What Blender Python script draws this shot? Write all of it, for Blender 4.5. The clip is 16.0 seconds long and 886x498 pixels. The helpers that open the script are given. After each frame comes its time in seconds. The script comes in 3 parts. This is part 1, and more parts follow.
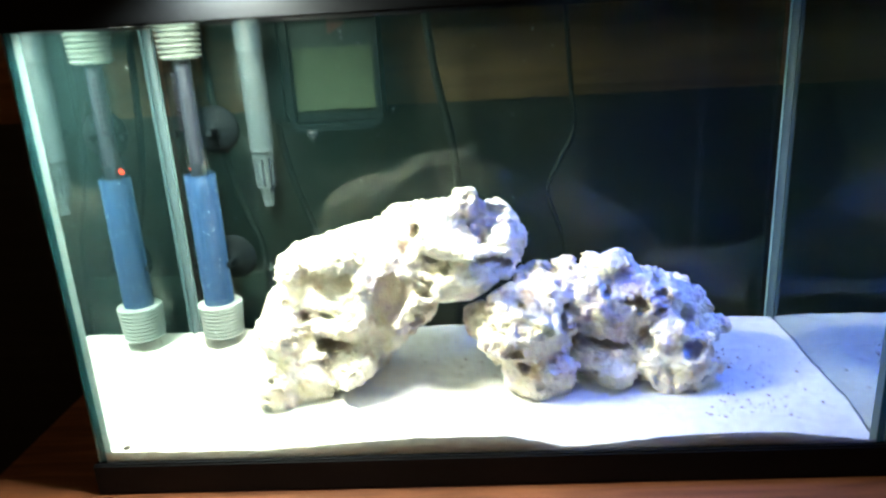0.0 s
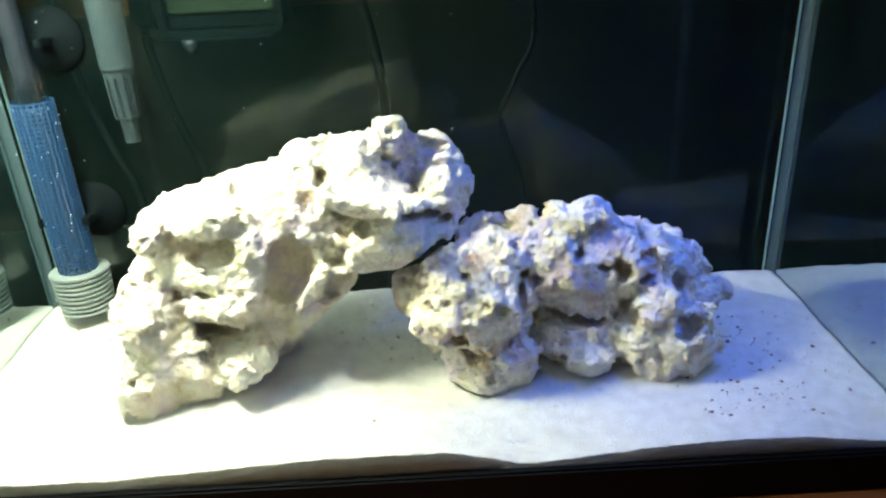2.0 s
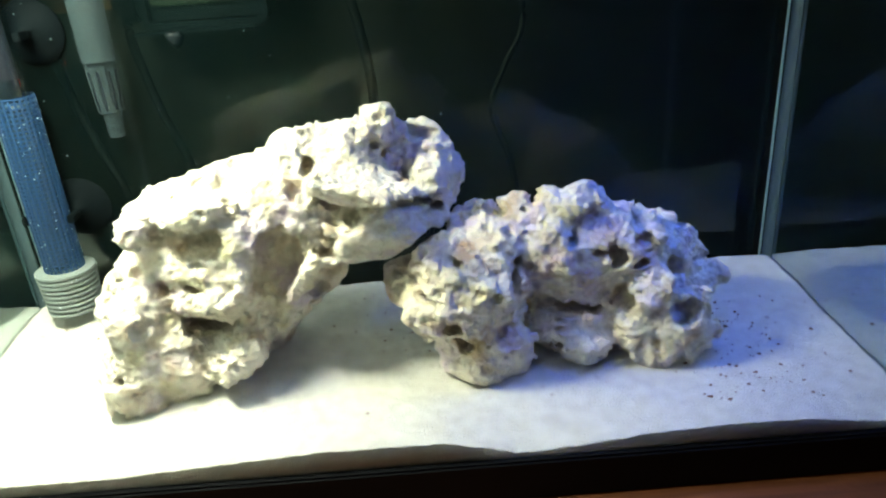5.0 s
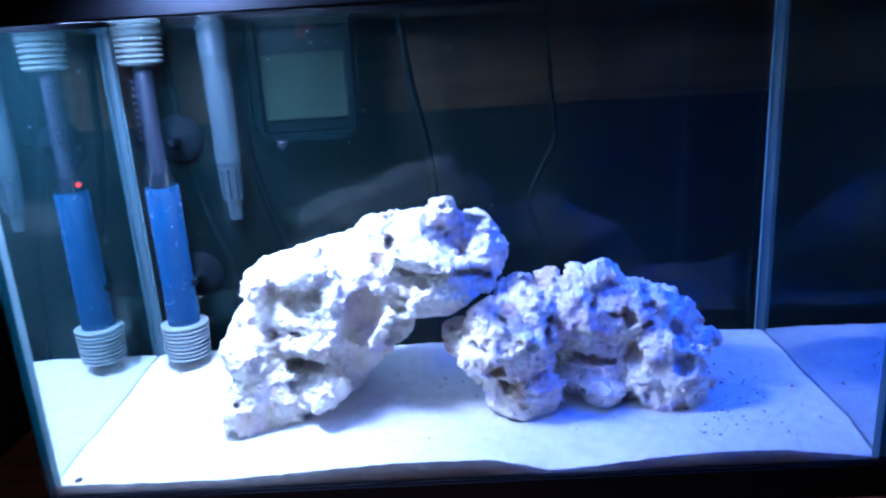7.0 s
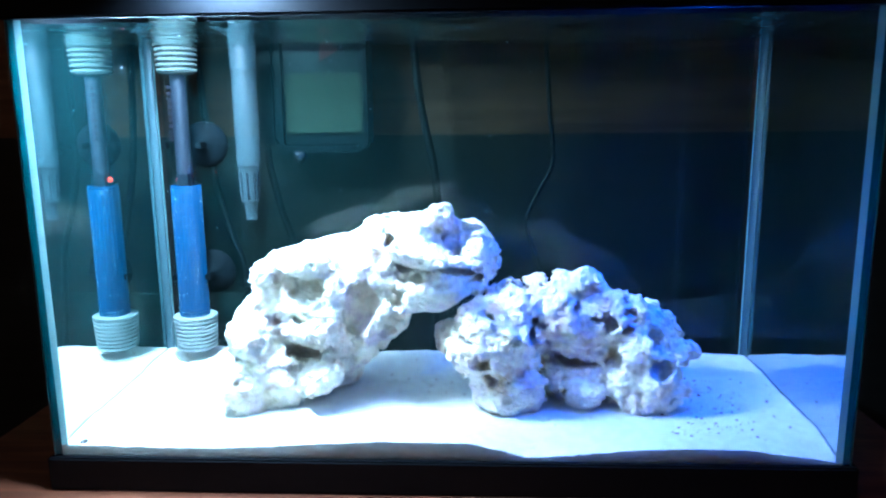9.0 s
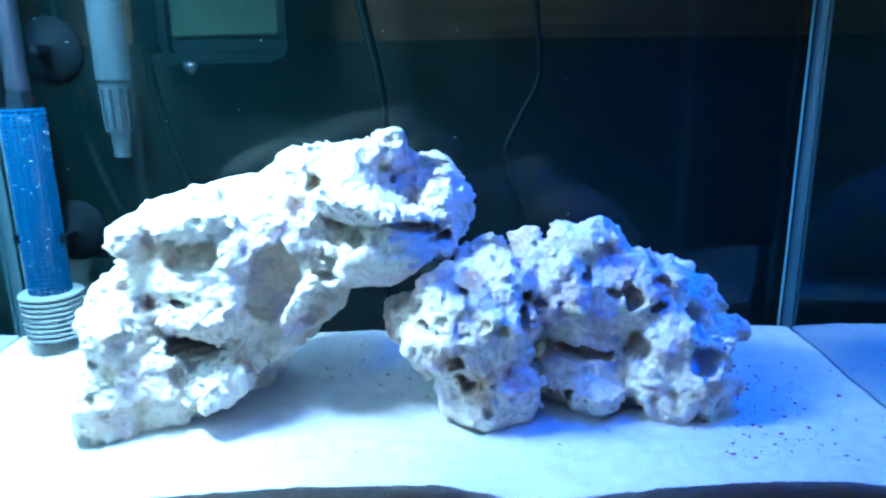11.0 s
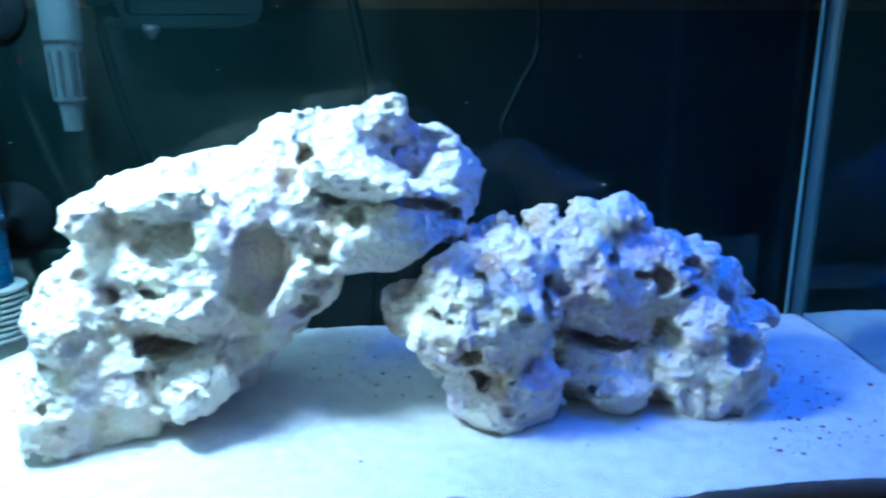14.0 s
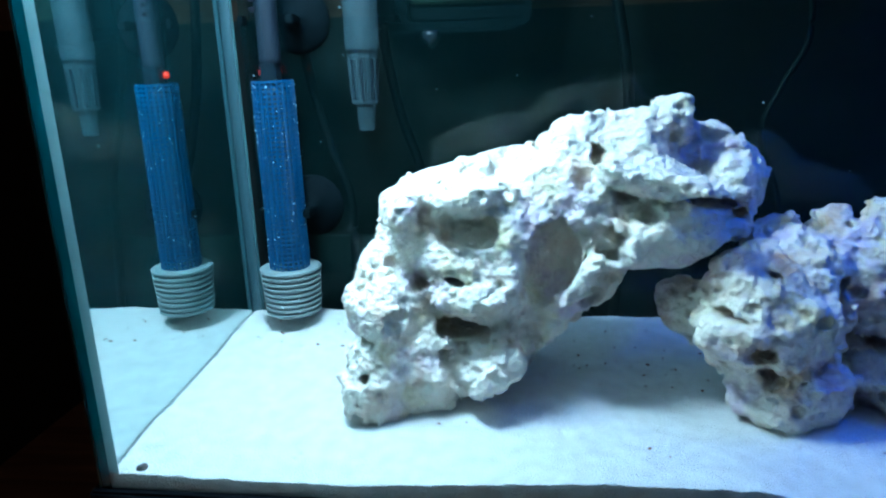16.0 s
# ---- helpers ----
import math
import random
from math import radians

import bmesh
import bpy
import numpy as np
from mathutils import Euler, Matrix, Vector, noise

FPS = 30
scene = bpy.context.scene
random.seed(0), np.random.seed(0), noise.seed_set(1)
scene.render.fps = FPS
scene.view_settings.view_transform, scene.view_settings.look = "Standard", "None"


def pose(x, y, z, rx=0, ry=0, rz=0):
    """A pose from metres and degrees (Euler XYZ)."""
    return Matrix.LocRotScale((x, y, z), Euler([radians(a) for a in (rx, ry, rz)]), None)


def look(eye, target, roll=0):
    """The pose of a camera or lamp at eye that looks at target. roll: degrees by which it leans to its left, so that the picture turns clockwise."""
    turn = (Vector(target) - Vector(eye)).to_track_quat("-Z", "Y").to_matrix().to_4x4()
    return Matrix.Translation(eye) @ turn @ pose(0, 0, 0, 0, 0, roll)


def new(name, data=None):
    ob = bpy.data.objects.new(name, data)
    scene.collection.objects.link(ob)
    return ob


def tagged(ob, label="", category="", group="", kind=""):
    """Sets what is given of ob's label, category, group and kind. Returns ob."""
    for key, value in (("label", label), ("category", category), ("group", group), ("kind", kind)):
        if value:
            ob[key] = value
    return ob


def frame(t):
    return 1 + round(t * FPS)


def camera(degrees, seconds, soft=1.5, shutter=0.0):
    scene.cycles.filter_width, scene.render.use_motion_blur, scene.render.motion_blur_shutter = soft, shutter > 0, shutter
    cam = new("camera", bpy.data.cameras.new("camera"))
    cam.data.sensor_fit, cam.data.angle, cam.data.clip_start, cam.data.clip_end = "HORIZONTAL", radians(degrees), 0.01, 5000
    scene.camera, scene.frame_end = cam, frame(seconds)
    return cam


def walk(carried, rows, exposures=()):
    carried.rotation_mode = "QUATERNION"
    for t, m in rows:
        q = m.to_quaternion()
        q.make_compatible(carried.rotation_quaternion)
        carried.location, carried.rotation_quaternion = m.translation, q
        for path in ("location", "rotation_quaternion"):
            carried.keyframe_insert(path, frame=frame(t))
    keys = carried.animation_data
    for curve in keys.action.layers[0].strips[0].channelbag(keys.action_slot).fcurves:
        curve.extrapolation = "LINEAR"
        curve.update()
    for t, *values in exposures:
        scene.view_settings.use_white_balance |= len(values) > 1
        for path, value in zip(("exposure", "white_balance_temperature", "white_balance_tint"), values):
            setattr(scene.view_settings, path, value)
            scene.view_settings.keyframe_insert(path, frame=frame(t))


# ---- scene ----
cam = camera(63.2, 16.0, soft=2.3, shutter=0.5)
PATH = [
    (0, (0.005, -0.403, 0.298), (-0.099, 1.5, -0.309), -3.3),
    (0.5, (0.016, -0.364, 0.297), (-0.03, 1.499, -0.429), -2.7),
    (1, (0.023, -0.31, 0.287), (0.015, 1.548, -0.454), -2.8),
    (1.5, (0.02, -0.288, 0.28), (-0.009, 1.547, -0.516), -3.2),
    (2, (0.02, -0.275, 0.272), (0.023, 1.551, -0.542), -3.2),
    (2.5, (0.025, -0.27, 0.272), (0.023, 1.553, -0.549), -4.3),
    (3, (0.026, -0.27, 0.268), (0.027, 1.552, -0.557), -4.7),
    (5.5, (0.021, -0.272, 0.263), (0.042, 1.556, -0.548), -4.1),
    (6, (0.024, -0.274, 0.265), (0.056, 1.55, -0.556), -4.3),
    (6.5, (0.017, -0.31, 0.273), (-0.046, 1.566, -0.416), -5.5),
    (7, (0.007, -0.379, 0.283), (-0.044, 1.543, -0.267), -3.5),
    (7.5, (0.013, -0.4, 0.258), (-0.133, 1.533, -0.233), -1.0),
    (8, (0.021, -0.411, 0.25), (-0.077, 1.549, -0.136), -0.7),
    (8.5, (0.026, -0.421, 0.248), (-0.073, 1.543, -0.113), -0.8),
    (9, (0.023, -0.424, 0.247), (-0.075, 1.539, -0.123), -0.6),
    (9.5, (0.023, -0.399, 0.24), (-0.045, 1.559, -0.161), -0.8),
    (12, (0.015, -0.226, 0.2), (0.297, 1.676, -0.353), -0.0),
    (12.5, (0.021, -0.226, 0.193), (0.477, 1.653, -0.319), -0.0),
    (13, (0.017, -0.225, 0.197), (0.444, 1.661, -0.314), 0.1),
    (13.5, (0.0, -0.229, 0.195), (0.253, 1.693, -0.298), -0.3),
    (14, (-0.011, -0.23, 0.197), (0.169, 1.696, -0.312), -0.2),
    (14.5, (-0.031, -0.236, 0.199), (-0.116, 1.694, -0.318), -1.3),
    (15, (-0.049, -0.241, 0.201), (-0.251, 1.684, -0.303), -1.6),
    (15.5, (-0.061, -0.246, 0.202), (-0.303, 1.673, -0.309), -1.7),
    (16, (-0.067, -0.247, 0.208), (-0.33, 1.658, -0.339), -2.1),
]
EXPOSURES = [
    (0.0, 0.45, 7500, 1),
    (1.5, -0.28, 7800, -3),
    (5.5, -0.7, 8000, -1),
    (5.8, -0.2, 4000, 38),
    (7.0, -0.5, 4200, 38),
    (8.0, 0.3, 4350, 6),
    (9.7, 0.3, 4300, 4),
    (12.0, -0.6, 3900, 0),
    (12.8, -0.42, 4200, 0),
    (14.0, -0.62, 4200, -3),
    (15.0, -1.2, 4350, -4),
    (16.0, -1.3, 4350, -5),
]
walk(cam, [(t, look(eye, target, roll)) for t, eye, target, roll in PATH], EXPOSURES)

# ---- world and large lights ----
world = bpy.data.worlds.new("world")
scene.world = world
world.use_nodes = True
world.node_tree.nodes["Background"].inputs[0].default_value = (1.0, 0.75, 0.5, 1)
world.node_tree.nodes["Background"].inputs[1].default_value = 0.02


def area_lamp(name, place, size, watts, color, target, spread=180):
    data = bpy.data.lights.new(name, "AREA")
    data.shape, data.size, data.size_y = "RECTANGLE", size[0], size[1]
    data.energy, data.color, data.spread = watts, color, radians(spread)
    ob = new(name, data)
    ob.matrix_world = look(place, target)
    return ob


WHITE_AT, BLUE_AT = (-0.158, 0.018, 0.336), (0.170, 0.060, 0.336)
area_lamp("white_led_light", WHITE_AT, (0.14, 0.030), 4.6, (0.93, 1.0, 0.97), (-0.120, 0.060, 0), 150)
area_lamp("blue_led_light", BLUE_AT, (0.10, 0.035), 0.42, (0.03, 0.12, 1.0), (0.130, 0.075, 0), 100)
# unseen warm fill, added to light the stand and the wall outside the tank
area_lamp("added_room_fill", (-0.6, -1.1, 2.36 - 0.75), (0.5, 0.5), 2.0, (1.0, 0.58, 0.28), (-0.6, -1.1, 0))

# ---- materials ----


def material(name, color, rough=0.5, metal=0.0, scale=40.0, vary=0.15, bump=0.0, bump_scale=None, spec=0.5, tint=None, alpha=None):
    """A surface with two scales of colour variation and a fine relief; scales are in cycles a metre."""
    mat = bpy.data.materials.new(name)
    mat.use_nodes = True
    nt = mat.node_tree
    bsdf = nt.nodes["Principled BSDF"]
    bsdf.inputs["Roughness"].default_value = rough
    bsdf.inputs["Metallic"].default_value = metal
    bsdf.inputs["Specular IOR Level"].default_value = spec
    co = nt.nodes.new("ShaderNodeTexCoord")
    big = nt.nodes.new("ShaderNodeTexNoise")
    big.inputs["Scale"].default_value = scale
    big.inputs["Detail"].default_value = 6
    fine = nt.nodes.new("ShaderNodeTexNoise")
    fine.inputs["Scale"].default_value = scale * 9
    fine.inputs["Detail"].default_value = 4
    nt.links.new(co.outputs["Object"], big.inputs["Vector"])
    nt.links.new(co.outputs["Object"], fine.inputs["Vector"])
    mean = nt.nodes.new("ShaderNodeMix")
    mean.data_type = "FLOAT"
    mean.inputs[0].default_value = 0.45
    nt.links.new(big.outputs["Fac"], mean.inputs[2])
    nt.links.new(fine.outputs["Fac"], mean.inputs[3])
    ramp = nt.nodes.new("ShaderNodeValToRGB")
    other = tint or tuple(c * (1 - 2 * vary) for c in color)
    ramp.color_ramp.elements[0].position, ramp.color_ramp.elements[1].position = 0.3, 0.66
    ramp.color_ramp.elements[0].color = (*other, 1)
    ramp.color_ramp.elements[1].color = (*color, 1)
    nt.links.new(mean.outputs[0], ramp.inputs["Fac"])
    nt.links.new(ramp.outputs["Color"], bsdf.inputs["Base Color"])
    if bump:
        rough_noise = nt.nodes.new("ShaderNodeTexNoise")
        rough_noise.inputs["Scale"].default_value = bump_scale or scale * 12
        rough_noise.inputs["Detail"].default_value = 5
        nt.links.new(co.outputs["Object"], rough_noise.inputs["Vector"])
        node = nt.nodes.new("ShaderNodeBump")
        node.inputs["Strength"].default_value = 1.0
        node.inputs["Distance"].default_value = bump
        nt.links.new(rough_noise.outputs["Fac"], node.inputs["Height"])
        nt.links.new(node.outputs["Normal"], bsdf.inputs["Normal"])
    if alpha is not None:
        bsdf.inputs["Alpha"].default_value = alpha
    return mat


def wood(name, dark, light, along=(4, 60, 60), rough=0.42):
    mat = material(name, light, rough, scale=10, bump=0.0002, bump_scale=300)
    nt = mat.node_tree
    bsdf = nt.nodes["Principled BSDF"]
    co = nt.nodes.new("ShaderNodeTexCoord")
    mp = nt.nodes.new("ShaderNodeMapping")
    mp.inputs["Scale"].default_value = along
    nt.links.new(co.outputs["Object"], mp.inputs["Vector"])
    grain = nt.nodes.new("ShaderNodeTexNoise")
    grain.inputs["Scale"].default_value, grain.inputs["Detail"].default_value = 2.0, 9
    grain.inputs["Distortion"].default_value = 0.9
    nt.links.new(mp.outputs[0], grain.inputs["Vector"])
    ramp = nt.nodes.new("ShaderNodeValToRGB")
    ramp.color_ramp.elements[0].position, ramp.color_ramp.elements[1].position = 0.36, 0.66
    ramp.color_ramp.elements[0].color, ramp.color_ramp.elements[1].color = (*dark, 1), (*light, 1)
    nt.links.new(grain.outputs["Fac"], ramp.inputs["Fac"])
    nt.links.new(ramp.outputs["Color"], bsdf.inputs["Base Color"])
    return mat


def pane_glass(name, mirror, see=(0.9, 0.97, 0.96), gloss=(0.9, 1.0, 1.0), rough=0.0, ripple=0.0, ior=0.0):
    """Clear sheet: part of the light is mirrored, the rest goes straight through."""
    mat = bpy.data.materials.new(name)
    mat.use_nodes = True
    nt = mat.node_tree
    nt.nodes.clear()
    out = nt.nodes.new("ShaderNodeOutputMaterial")
    mix = nt.nodes.new("ShaderNodeMixShader")
    clear = nt.nodes.new("ShaderNodeBsdfTransparent")
    glossy = nt.nodes.new("ShaderNodeBsdfGlossy")
    clear.inputs["Color"].default_value = (*see, 1)
    glossy.inputs["Color"].default_value = (*gloss, 1)
    glossy.inputs["Roughness"].default_value = rough
    mix.inputs[0].default_value = mirror
    nt.links.new(clear.outputs[0], mix.inputs[1])
    nt.links.new(glossy.outputs[0], mix.inputs[2])
    nt.links.new(mix.outputs[0], out.inputs["Surface"])
    if ior:
        fres = nt.nodes.new("ShaderNodeFresnel")
        fres.inputs["IOR"].default_value = ior
        more = nt.nodes.new("ShaderNodeMath")
        more.operation, more.use_clamp = "ADD", True
        more.inputs[1].default_value = mirror
        nt.links.new(fres.outputs[0], more.inputs[0])
        nt.links.new(more.outputs[0], mix.inputs[0])
    if ripple:
        co = nt.nodes.new("ShaderNodeTexCoord")
        wave = nt.nodes.new("ShaderNodeTexNoise")
        wave.inputs["Scale"].default_value, wave.inputs["Detail"].default_value = 28, 3
        node = nt.nodes.new("ShaderNodeBump")
        node.inputs["Distance"].default_value = ripple
        nt.links.new(co.outputs["Object"], wave.inputs["Vector"])
        nt.links.new(wave.outputs["Fac"], node.inputs["Height"])
        nt.links.new(node.outputs["Normal"], glossy.inputs["Normal"])
    return mat


def painted_haze(mat, amount, color):
    """Give finished glass a faint diffuse colour: painted haze for light scattered in water."""
    nt = mat.node_tree
    out = next(n for n in nt.nodes if n.type == "OUTPUT_MATERIAL")
    under = out.inputs["Surface"].links[0].from_socket
    mix, haze = nt.nodes.new("ShaderNodeMixShader"), nt.nodes.new("ShaderNodeBsdfDiffuse")
    haze.inputs["Color"].default_value = (*color, 1)
    mix.inputs[0].default_value = amount
    nt.links.new(under, mix.inputs[1])
    nt.links.new(haze.outputs[0], mix.inputs[2])
    nt.links.new(mix.outputs[0], out.inputs["Surface"])


def glow(name, color, strength):
    mat = bpy.data.materials.new(name)
    mat.use_nodes = True
    bsdf = mat.node_tree.nodes["Principled BSDF"]
    bsdf.inputs["Base Color"].default_value = (*color, 1)
    bsdf.inputs["Emission Color"].default_value = (*color, 1)
    bsdf.inputs["Emission Strength"].default_value = strength
    return mat


def reef_stone(name, base, shade, rust):
    """Chalky reef rock: cream and white, with lilac, rust and yellow stains, pocked and gritty."""
    mat = bpy.data.materials.new(name)
    mat.use_nodes = True
    nt = mat.node_tree
    bsdf = nt.nodes["Principled BSDF"]
    bsdf.inputs["Roughness"].default_value = 0.92
    bsdf.inputs["Specular IOR Level"].default_value = 0.15
    co = nt.nodes.new("ShaderNodeTexCoord")

    def field(scale, detail, low, high, shift):
        mp = nt.nodes.new("ShaderNodeMapping")
        mp.inputs["Location"].default_value = (shift, shift * 2.3, -shift)
        nt.links.new(co.outputs["Object"], mp.inputs["Vector"])
        n = nt.nodes.new("ShaderNodeTexNoise")
        n.inputs["Scale"].default_value, n.inputs["Detail"].default_value = scale, detail
        nt.links.new(mp.outputs[0], n.inputs["Vector"])
        r = nt.nodes.new("ShaderNodeMapRange")
        r.inputs["From Min"].default_value, r.inputs["From Max"].default_value = low, high
        nt.links.new(n.outputs["Fac"], r.inputs["Value"])
        return r.outputs["Result"]

    def layer(under, color, fac, strength):
        m = nt.nodes.new("ShaderNodeMix")
        m.data_type = "RGBA"
        s = nt.nodes.new("ShaderNodeMath")
        s.operation = "MULTIPLY"
        s.inputs[1].default_value = strength
        nt.links.new(fac, s.inputs[0])
        nt.links.new(s.outputs[0], m.inputs[0])
        if isinstance(under, tuple):
            m.inputs[6].default_value = (*under, 1)
        else:
            nt.links.new(under, m.inputs[6])
        m.inputs[7].default_value = (*color, 1)
        return m.outputs[2]

    c = layer(base, shade, field(75, 6, 0.45, 0.72, 0.0), 0.9)
    c = layer(c, (0.62, 0.50, 0.62), field(38, 7, 0.52, 0.66, 3.1), 0.75)
    c = layer(c, (0.45, 0.24, 0.10), field(52, 7, 0.60 - 0.12 * rust, 0.74, 7.7), 0.55 + 0.35 * rust)
    c = layer(c, (0.64, 0.57, 0.26), field(60, 5, 0.55, 0.70, 1.9), 0.6)
    c = layer(c, tuple(min(0.88, 1.08 * v) for v in base), field(240, 6, 0.5, 0.72, 5.3), 0.7)
    c = layer(c, (0.34, 0.27, 0.20), field(900, 3, 0.64, 0.74, 2.2), 0.6)
    nt.links.new(c, bsdf.inputs["Base Color"])
    grit = nt.nodes.new("ShaderNodeTexNoise")
    grit.inputs["Scale"].default_value, grit.inputs["Detail"].default_value = 440, 7
    grit.inputs["Roughness"].default_value = 0.7
    pock = nt.nodes.new("ShaderNodeTexVoronoi")
    pock.inputs["Scale"].default_value = 330
    nt.links.new(co.outputs["Object"], grit.inputs["Vector"])
    nt.links.new(co.outputs["Object"], pock.inputs["Vector"])
    add = nt.nodes.new("ShaderNodeMath")
    add.operation = "ADD"
    nt.links.new(grit.outputs["Fac"], add.inputs[0])
    nt.links.new(pock.outputs["Distance"], add.inputs[1])
    bump = nt.nodes.new("ShaderNodeBump")
    bump.inputs["Distance"].default_value = 0.0019
    bump.inputs["Strength"].default_value = 1.0
    nt.links.new(add.outputs[0], bump.inputs["Height"])
    nt.links.new(bump.outputs["Normal"], bsdf.inputs["Normal"])
    return mat


M_STONE = reef_stone("pale_reef_stone", (0.89, 0.81, 0.69), (0.84, 0.69, 0.55), 0.2)
M_TAN = reef_stone("tan_reef_stone", (0.86, 0.77, 0.63), (0.75, 0.60, 0.44), 0.5)
M_SAND = material("white_sand", (0.80, 0.78, 0.73), 0.95, scale=130, tint=(0.60, 0.57, 0.51), bump=0.0018, bump_scale=1200, spec=0.1)
M_BLACK = material("black_plastic", (0.005, 0.006, 0.008), 0.5, scale=30, bump=0.0001, bump_scale=900, spec=0.12)
M_CABLE = material("black_cable", (0.010, 0.010, 0.012), 0.5, scale=60)
M_FILTER = material("smoky_plastic", (0.010, 0.015, 0.020), 0.35, scale=30, spec=0.3)
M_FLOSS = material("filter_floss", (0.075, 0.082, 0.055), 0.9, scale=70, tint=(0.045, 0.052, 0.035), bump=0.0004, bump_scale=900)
M_RED = material("faded_red_print", (0.14, 0.025, 0.02), 0.7, scale=60)
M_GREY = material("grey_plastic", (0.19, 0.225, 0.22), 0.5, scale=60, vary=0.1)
M_BLUE = material("blue_plastic", (0.012, 0.050, 0.130), 0.4, scale=60, vary=0.1)
# darker copy of the grey plastic: the top cap's shade put into colour
M_GREY_SHADE = material("shaded_grey_plastic", (0.085, 0.105, 0.095), 0.6, scale=60, vary=0.1, spec=0.2)
M_CORE = material("heater_core", (0.014, 0.028, 0.045), 0.5, scale=80, vary=0.1)
M_STAT = material("lilac_grey_plastic", (0.013, 0.015, 0.024), 0.5, scale=80, vary=0.1)
M_CLEAR = pane_glass("clear_tube_glass", 0.10, see=(0.86, 0.92, 0.95))
M_FROST = material("frosted_plastic", (0.036, 0.060, 0.068), 0.45, scale=50, vary=0.06, alpha=0.5)
M_RUBBER = material("dark_rubber", (0.0035, 0.0065, 0.008), 0.7, scale=60, spec=0.03)
M_PRINT = material("dark_print", (0.010, 0.010, 0.014), 0.9, spec=0.0)
M_FRONT = pane_glass("front_glass", 0.0, see=(0.97, 0.99, 0.985), ior=1.33)
M_TINT = pane_glass("tinted_glass_edge", 0.03, see=(0.30, 0.50, 0.54))
M_PLAIN = pane_glass("clear_glass", 0.0, see=(0.99, 0.995, 0.995))
M_SIDE = pane_glass("side_glass", 0.62, see=(0.5, 0.6, 0.6), gloss=(0.84, 0.95, 0.95))
M_SIDE_HAZE = pane_glass("hazed_side_glass", 0.86, see=(0.5, 0.6, 0.6), gloss=(0.84, 0.95, 0.95))
# teal glow of the lit water, painted onto the left pane
painted_haze(M_SIDE_HAZE, 0.010, (0.30, 0.75, 0.82))
M_BACK = pane_glass("back_glass", 0.018, see=(0.46, 0.57, 0.54), ior=1.33)
M_WATER = pane_glass("water_surface", 0.86, see=(0.95, 0.98, 0.98), gloss=(0.75, 0.85, 0.85), rough=0.0, ripple=0.012)
M_SEAM = material("silicone_seal", (0.045, 0.080, 0.092), 0.4, scale=70, vary=0.1)


def see_through_seal(name, color):
    """Milky silicone that lets light soak through."""
    mat = bpy.data.materials.new(name)
    mat.use_nodes = True
    nt = mat.node_tree
    nt.nodes.clear()
    out, mix = nt.nodes.new("ShaderNodeOutputMaterial"), nt.nodes.new("ShaderNodeMixShader")
    a, b = nt.nodes.new("ShaderNodeBsdfDiffuse"), nt.nodes.new("ShaderNodeBsdfTranslucent")
    for n in (a, b):
        n.inputs["Color"].default_value = (*color, 1)
    mix.inputs[0].default_value = 0.6
    nt.links.new(a.outputs[0], mix.inputs[1])
    nt.links.new(b.outputs[0], mix.inputs[2])
    nt.links.new(mix.outputs[0], out.inputs["Surface"])
    return mat


M_MILK = see_through_seal("milky_silicone", (0.48, 0.57, 0.57))
M_EDGE = see_through_seal("glass_edge", (0.40, 0.58, 0.60))
M_TABLE = wood("red_brown_wood", (0.085, 0.028, 0.013), (0.20, 0.072, 0.034))
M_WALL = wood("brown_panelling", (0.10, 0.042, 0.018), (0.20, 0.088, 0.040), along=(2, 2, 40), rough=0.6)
# the same panelling with the shade behind the tank put into its colour
M_WALL_SHADE = wood("shaded_panelling", (0.007, 0.006, 0.005), (0.013, 0.011, 0.009), along=(2, 2, 40), rough=0.6)
M_ROOM = material("dim_room_paint", (0.30, 0.24, 0.19), 0.9, scale=3, bump=0.0005, bump_scale=200)
M_FLOOR = wood("dark_floor_wood", (0.05, 0.03, 0.02), (0.12, 0.07, 0.04))
M_BUBBLE = material("air_bubble", (0.85, 0.95, 1.0), 0.05, scale=50, vary=0.02, spec=1.0)
M_FLAKE = material("brown_flake", (0.17, 0.11, 0.065), 0.8, scale=300, tint=(0.24, 0.09, 0.06))
M_PEBBLE = material("dark_pebble", (0.05, 0.045, 0.04), 0.7, scale=400, bump=0.0004)
M_LEDWHITE = glow("white_led", (0.9, 1.0, 1.0), 6.0)
M_LEDBLUE = glow("blue_led", (0.15, 0.35, 1.0), 6.0)
M_INDICATOR = glow("red_indicator", (1.0, 0.035, 0.004), 2.2)

# ---- shape helpers ----


def finish(name, bm, mat, smooth=False):
    me = bpy.data.meshes.new(name)
    bmesh.ops.recalc_face_normals(bm, faces=bm.faces)
    bm.to_mesh(me)
    bm.free()
    if mat:
        me.materials.append(mat)
    if smooth:
        me.polygons.foreach_set("use_smooth", [True] * len(me.polygons))
    return new(name, me)


def part(name, bm, mat, parent, label="", smooth=False):
    ob = finish(name, bm, mat, smooth)
    ob.parent = parent
    if label:
        ob["label"] = label
    return ob


def box(x0, x1, y0, y1, z0, z1, bevel=0.0, bm=None):
    bm = bm or bmesh.new()
    made = bmesh.ops.create_cube(bm, size=1)["verts"]
    for v in made:
        v.co = Vector(((x0 + x1) / 2 + v.co.x * (x1 - x0), (y0 + y1) / 2 + v.co.y * (y1 - y0), (z0 + z1) / 2 + v.co.z * (z1 - z0)))
    if bevel:
        edges = list({e for v in made for e in v.link_edges})
        bmesh.ops.bevel(bm, geom=edges, offset=bevel, segments=2, affect="EDGES")
    return bm


